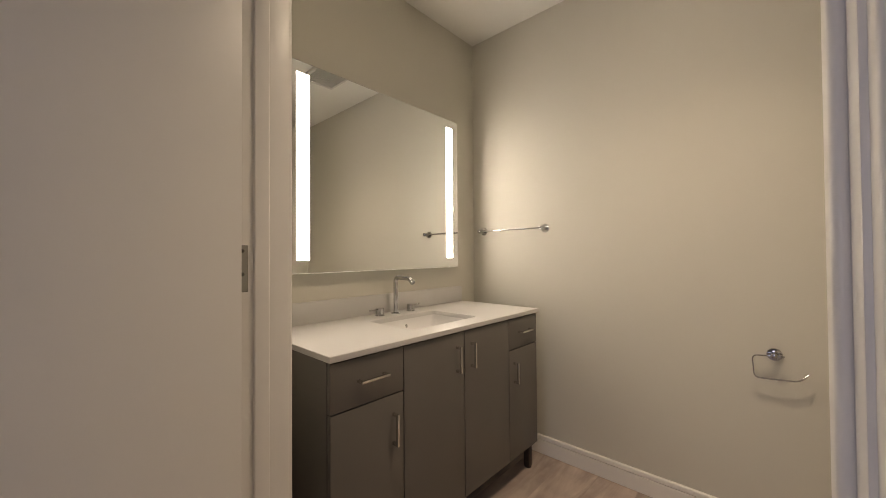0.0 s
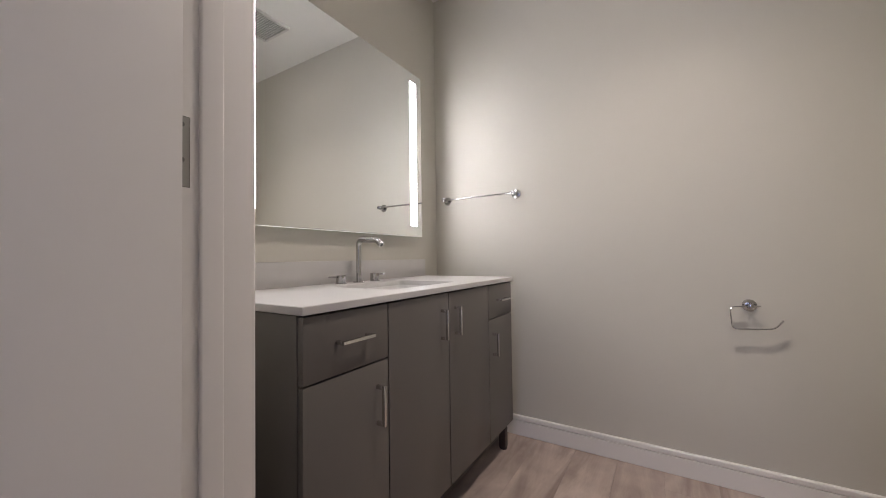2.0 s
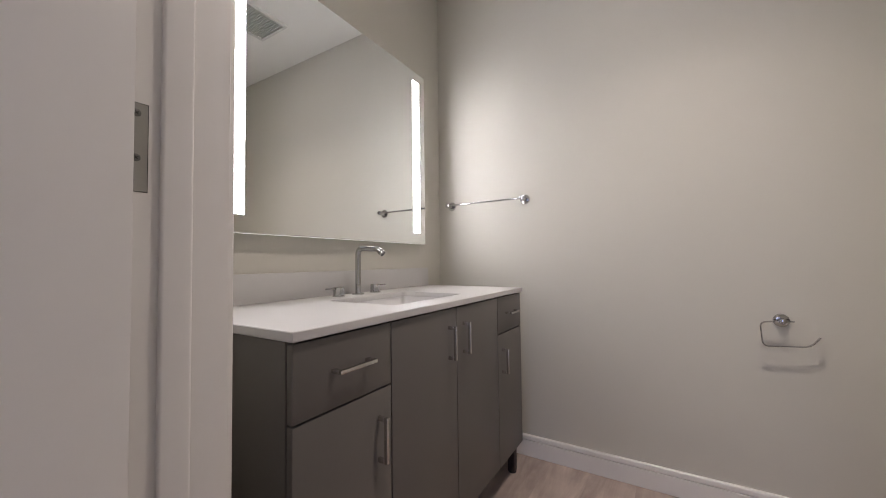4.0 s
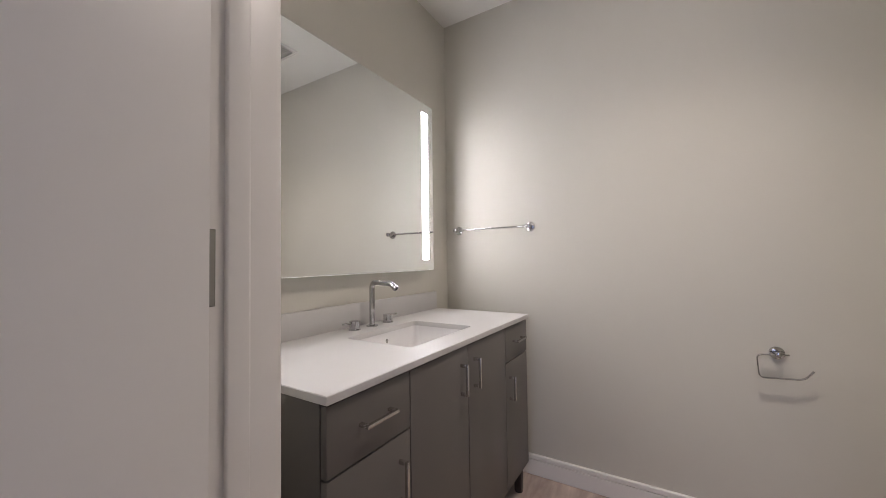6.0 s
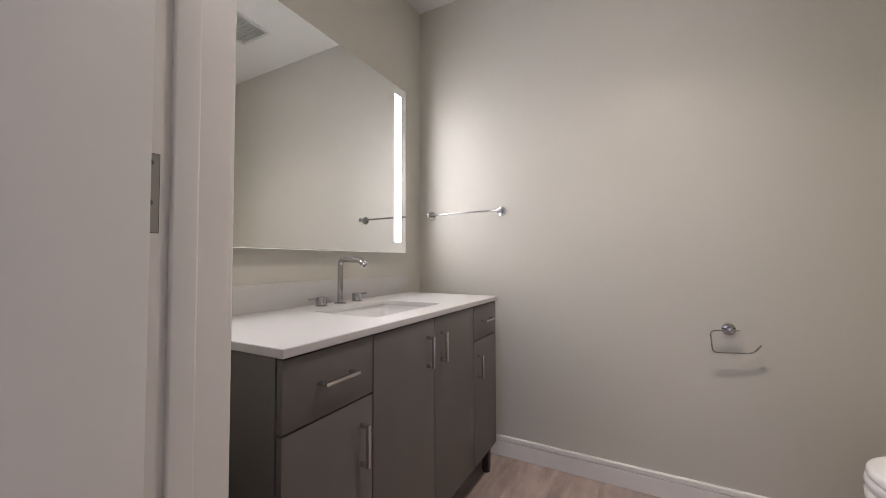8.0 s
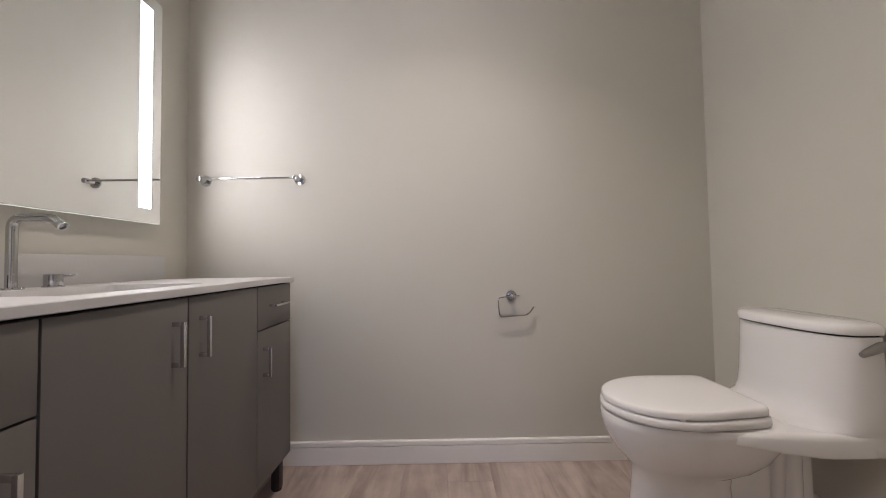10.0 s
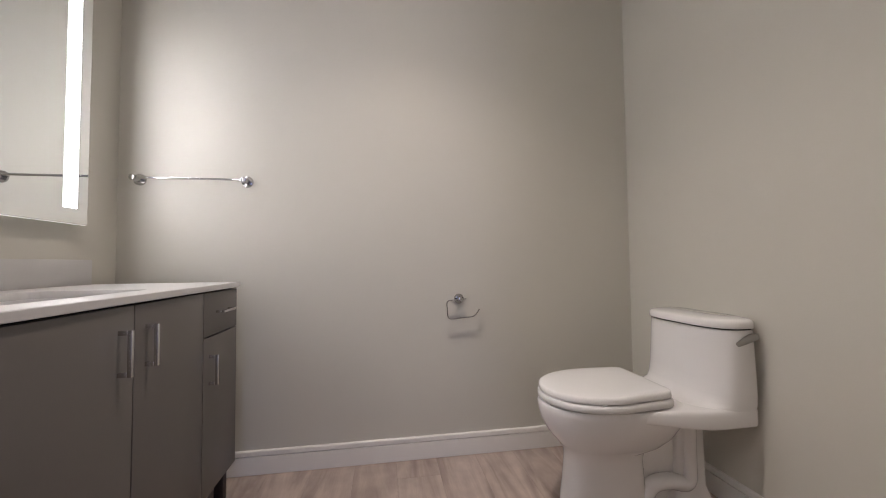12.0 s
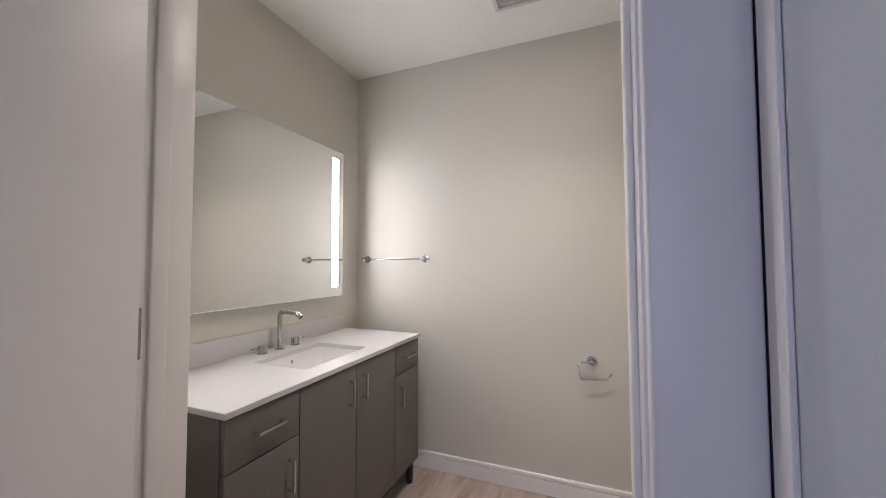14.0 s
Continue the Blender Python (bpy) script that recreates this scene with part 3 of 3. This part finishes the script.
def d_ring(x_back, x_front, half, z, n=48, power=2.3, flat=0.45, corner=5.0):
    """An elongated outline: straight-sided toward the back, rounded toward the front (-x)."""
    pts = []
    x_mid = x_back + (x_front - x_back) * flat
    for k in range(n):
        a = 2 * math.pi * k / n
        c, s = math.cos(a), math.sin(a)
        if c < 0:
            x = x_mid + (x_mid - x_front) * -abs(c) ** (2 / power)
            y = half * math.copysign(abs(s) ** (2 / power), s)
        else:
            x = x_mid + (x_back - x_mid) * abs(c) ** (2 / corner)
            y = half * math.copysign(abs(s) ** (2 / corner), s)
        pts.append(Vector((x, TY + y, z)))
    return pts


def toilet():
    t = empty("toilet", None, "white one-piece porcelain toilet with closed lid against the wall", "toilet")
    back = EAST - 0.012
    # bowl: rim down to the pedestal
    rings = [d_ring(2.225, 1.890, 0.092, 0.0, power=3.2, flat=0.5), d_ring(2.225, 1.893, 0.091, 0.02, power=3.2, flat=0.5),
             d_ring(2.213, 1.905, 0.085, 0.13, power=3.0, flat=0.5), d_ring(2.208, 1.912, 0.083, 0.215, power=2.8, flat=0.5), d_ring(2.212, 1.910, 0.088, 0.247, power=2.7, flat=0.5),
             d_ring(2.26, 1.886, 0.122, 0.280, power=2.5, flat=0.45), d_ring(2.30, 1.846, 0.155, 0.325, power=2.3, flat=0.45),
             d_ring(2.33, 1.820, 0.174, 0.375, power=2.25), d_ring(2.34, 1.810, 0.182, 0.420, power=2.25), d_ring(2.34, 1.810, 0.183, 0.439, power=2.25), d_ring(2.34, 1.814, 0.180, 0.447, power=2.25), d_ring(2.33, 1.83, 0.168, 0.4495, power=2.25)]
    part("bowl", ring_loft(bmesh.new(), rings), PORCELAIN, t)

    # tank blending into the deck that carries the seat hinges
    def tank_ring(x_front, half, z, power=2.9, xb=None):
        pts = []
        b = back if xb is None else xb
        for k in range(44):
            a = 2 * math.pi * k / 44
            c, s = math.cos(a), math.sin(a)
            if c < 0:
                x = (b - 0.05) + ((b - 0.05) - x_front) * -abs(c) ** (2 / power)
                y = half * math.copysign(abs(s) ** (2 / power), s)
            else:
                x = (b - 0.05) + 0.05 * abs(c) ** (2 / 7.0)
                y = half * math.copysign(abs(s) ** (2 / 7.0), s)
            pts.append(Vector((x, TY + y, z)))
        return pts

    def deck_ring(inset, z, drop=0.0):
        """Outline of the deck: as wide as the bowl in front, easing out to the tank's width; the underside rises toward the bowl."""
        side = []
        for k in range(16):
            x = 2.03 + (back - inset - 2.03) * k / 15
            w = min(1.0, max(0.0, (x - 2.06) / 0.36))
            w = w * w * (3 - 2 * w)
            end = max(0.0, (x - back + 0.05) / 0.05)
            v = min(1.0, (x - 2.03) / 0.13)
            side.append((x, 0.156 + 0.0255 * v * v * (3 - 2 * v) + 0.0345 * w - inset - 0.014 * end * end, z + drop * (1 - w)))
        return [Vector((x, TY - y, h)) for x, y, h in side] + [Vector((x, TY + y, h)) for x, y, h in reversed(side)]
    rings = [deck_ring(0.012, 0.3770, 0.030), deck_ring(0.004, 0.3785, 0.030), deck_ring(0.001, 0.3820, 0.030), deck_ring(0, 0.3880, 0.028), deck_ring(0, 0.4280, 0.008), deck_ring(0.002, 0.4380), deck_ring(0.007, 0.4440), deck_ring(0.014, 0.4470), deck_ring(0.022, 0.4480)]
    part("deck", ring_loft(bmesh.new(), rings), PORCELAIN, t)
    rings = [tank_ring(2.420, 0.2110, 0.3780), tank_ring(2.410, 0.2160, 0.3850), tank_ring(2.400, 0.2170, 0.4100), tank_ring(2.305, 0.2140, 0.4350, 2.7), tank_ring(2.318, 0.2150, 0.4475, 2.7), tank_ring(2.350, 0.2170, 0.4530, 2.7), tank_ring(2.381, 0.2185, 0.4640, 2.8), tank_ring(2.399, 0.2195, 0.4900), tank_ring(2.409, 0.2190, 0.5400), tank_ring(2.416, 0.2150, 0.6500), tank_ring(2.419, 0.2115, 0.7310), tank_ring(2.421, 0.2100, 0.7330)]
    part("tank", ring_loft(bmesh.new(), rings), PORCELAIN, t)
    # black ring paints the shade line between tank and lid
    gap = [tank_ring(2.430, 0.203, 0.7310), tank_ring(2.430, 0.203, 0.7420)]
    part("lid_shadow_joint", ring_loft(bmesh.new(), gap), BLACK, t)
    lid = [tank_ring(2.418, 0.2110, 0.7392), tank_ring(2.412, 0.2150, 0.7398), tank_ring(2.409, 0.2165, 0.7440), tank_ring(2.410, 0.2160, 0.7590), tank_ring(2.414, 0.2135, 0.7665), tank_ring(2.422, 0.207, 0.7710), tank_ring(2.440, 0.194, 0.7745), tank_ring(2.480, 0.150, 0.7775)]
    part("tank_lid", ring_loft(bmesh.new(), lid), PORCELAIN, t, "flat-topped white tank lid")

    # seat and its lid
    def seat_ring(grow, z, rise=0.0, cut=0.0):
        """Outline of the seat; rise lifts it toward the hinges, cut shortens it there."""
        pts = d_ring(2.272 - cut + grow * 0.5, 1.812 - grow, 0.190 + grow, z, power=2.15, flat=0.46, corner=16)
        for p in pts:
            w = max(0.0, (p.x - 2.02) / 0.258)
            p.y = TY + (p.y - TY) * (1 - 0.14 * w * w)
            p.z += rise * (p.x - 1.808) / 0.46
        return pts
    rings = [seat_ring(-0.022, 0.4525), seat_ring(-0.006, 0.4530), seat_ring(-0.002, 0.4545), seat_ring(0, 0.4585), seat_ring(-0.0003, 0.4720), seat_ring(-0.003, 0.4772), seat_ring(-0.008, 0.4790, 0.004), seat_ring(-0.03, 0.4795, 0.004)]
    part("seat", ring_loft(bmesh.new(), rings), SEAT, t, "closed white plastic seat ring")
    rings = [seat_ring(-0.024, 0.4830, 0.005, 0.006), seat_ring(-0.006, 0.4832, 0.005, 0.006), seat_ring(-0.0045, 0.4838, 0.005, 0.006), seat_ring(-0.0042, 0.4880, 0.006, 0.006), seat_ring(-0.005, 0.4965, 0.008, 0.006), seat_ring(-0.007, 0.5010, 0.009, 0.006), seat_ring(-0.011, 0.5038, 0.010, 0.006), seat_ring(-0.018, 0.5053, 0.010, 0.006), seat_ring(-0.05, 0.5072, 0.010, 0.006), seat_ring(-0.10, 0.5085, 0.010, 0.006), seat_ring(-0.15, 0.509, 0.010, 0.006)]
    part("seat_lid", ring_loft(bmesh.new(), rings), SEAT, t, "closed white plastic seat lid")
    for s in (-1, 1):
        part("bumper", solid(1.966, 1.984, TY + s * 0.169 - 0.006, TY + s * 0.169 + 0.006, 0.478, 0.4855, 0.001), SEAT, t)
        part("seat_hinge", solid(2.252, 2.284, TY + s * 0.072 - 0.02, TY + s * 0.072 + 0.02, 0.440, 0.480, 0.006), SEAT, t)

    # foot at the back and the exposed trapway
    rings = [d_ring(2.51, 2.30, 0.104, 0.0, flat=0.5, power=4), d_ring(2.505, 2.305, 0.100, 0.03, flat=0.5, power=4), d_ring(2.49, 2.34, 0.070, 0.09, flat=0.5, power=4), d_ring(2.488, 2.35, 0.066, 0.385, flat=0.5, power=4)]
    part("rear_foot", ring_loft(bmesh.new(), rings), PORCELAIN, t)
    bm = solid(2.05, 2.42, TY - 0.046, TY + 0.046, 0.0, 0.385, 0.012, 3)
    part("web", bm, PORCELAIN, t)
    for s in (-1, 1):
        path = arc([(2.20, TY + s * 0.052, 0.02), (2.225, TY + s * 0.060, 0.118), (2.31, TY + s * 0.064, 0.128), (2.40, TY + s * 0.064, 0.10), (2.42, TY + s * 0.045, 0.38)], 0.04, 6)
        part("trapway", tube(bmesh.new(), path, 0.031, 18), PORCELAIN, t, "moulded trapway bulge")
    # flush lever on the side toward the door
    ly = TY - 0.206
    lev = part("flush_lever", turned(bmesh.new(), (2.546, ly + 0.006, 0.706), (0, -1, 0), [(0, 0.0150), (0.012, 0.0150), (0.016, 0.0125)], 20), STEEL, t, "satin metal flush lever")
    bm = tube(bmesh.new(), [(2.562, ly - 0.012, 0.710), (2.540, ly - 0.017, 0.709), (2.512, ly - 0.021, 0.701), (2.474, ly - 0.023, 0.687)], [0.0130, 0.0148, 0.0132, 0.0085], 14)
    part("lever_arm", bm, STEEL, lev)
    return t


toilet()


# ---- ceiling: vent and recessed light ----
def vent():
    v = empty("ceiling_vent", None, "square pale plastic exhaust vent grille in the ceiling", "vent")
    x0, x1, y0, y1 = 1.13, 1.43, 2.31, 2.61
    z = CEIL
    bm = bmesh.new()
    w = 0.022
    for a, b, c, d in ((x0, x1, y0, y0 + w), (x0, x1, y1 - w, y1), (x0, x0 + w, y0 + w, y1 - w), (x1 - w, x1, y0 + w, y1 - w)):
        box(bm, a, b, c, d, z - 0.018, z, 0.002)
    part("grille_frame", bm, VENT, v)
    # black sheet above the slats stands for the shaded duct
    part("backing", solid(x0 + w, x1 - w, y0 + w, y1 - w, z - 0.002, z + 0.001), BLACK, v)
    n = 15
    slat = finish("slat", solid(0, x1 - x0 - 2 * w, 0, 0.009, 0, 0.012, 0.001, 1), VENT, False)
    for k in range(n):
        ob = new("slat", slat)
        ob.parent = v
        ob.matrix_basis = pose(x0 + w, y0 + w + 0.003 + k * (y1 - y0 - 2 * w - 0.006) / n, z - 0.016)
    return v


vent()


def downlight(x, y, power, colour, where):
    d = empty("recessed_ceiling_light", None, "small round recessed ceiling light with white trim in the " + where + " ceiling", "ceiling light")
    prof = [(0.0, 0.062), (0.003, 0.062), (0.005, 0.058), (0.005, 0.046), (0.001, 0.044)]
    part("trim_ring", turned(bmesh.new(), (x, y, CEIL), (0, 0, -1), prof, 36), TRIM, d)
    part("lens", turned(bmesh.new(), (x, y, CEIL - 0.0012), (0, 0, -1), [(0, 0.044), (0.0006, 0.044)], 32), LENS, d, "glowing frosted lens")
    lamp("downlight_bulb", "SPOT", look((x, y, CEIL - 0.012), (x, y, 0)), power, colour, radius=0.065, cone=114)
    return d


downlight(*DOWNLIGHT, DOWN_POWER, (1.0, 0.915, 0.83), "bathroom")


# ---- floor planks ----
def planks():
    rng = random.Random(4)
    w = 0.203
    k0, k1 = -11, 6
    for k in range(k0, k1):
        xa = 1.457 + k * w
        xb = xa + w
        joint = 2.81 if k == -1 else 2.81 - rng.uniform(0.15, 1.1)
        cuts = [HALL_SOUTH]
        ends = sorted(y for y in (joint, joint - 1.22, joint - 2.44, joint - 3.66) if y > HALL_SOUTH)
        cuts += ends + [NORTH]
        sill = (HALL + SOUTH) / 2
        cuts = sorted(cuts + [sill])
        for ya, yb in zip(cuts, cuts[1:]):
            # hall and bathroom boards meet under the doorway
            low, high = (HALL_WEST, HALL_EAST) if yb <= sill else (WEST, EAST)
            x0, x1 = max(xa, low), min(xb, high)
            if yb - ya < 0.01 or x1 - x0 < 0.02:
                continue
            g = 0.0003
            me = finish("plank", solid(x0 + g, x1 - g, ya + g, yb - g, -0.006, 0.0, 0.0005, 1), OAK, False)
            ob = new("plank", me)
            ob.parent = floor


planks()
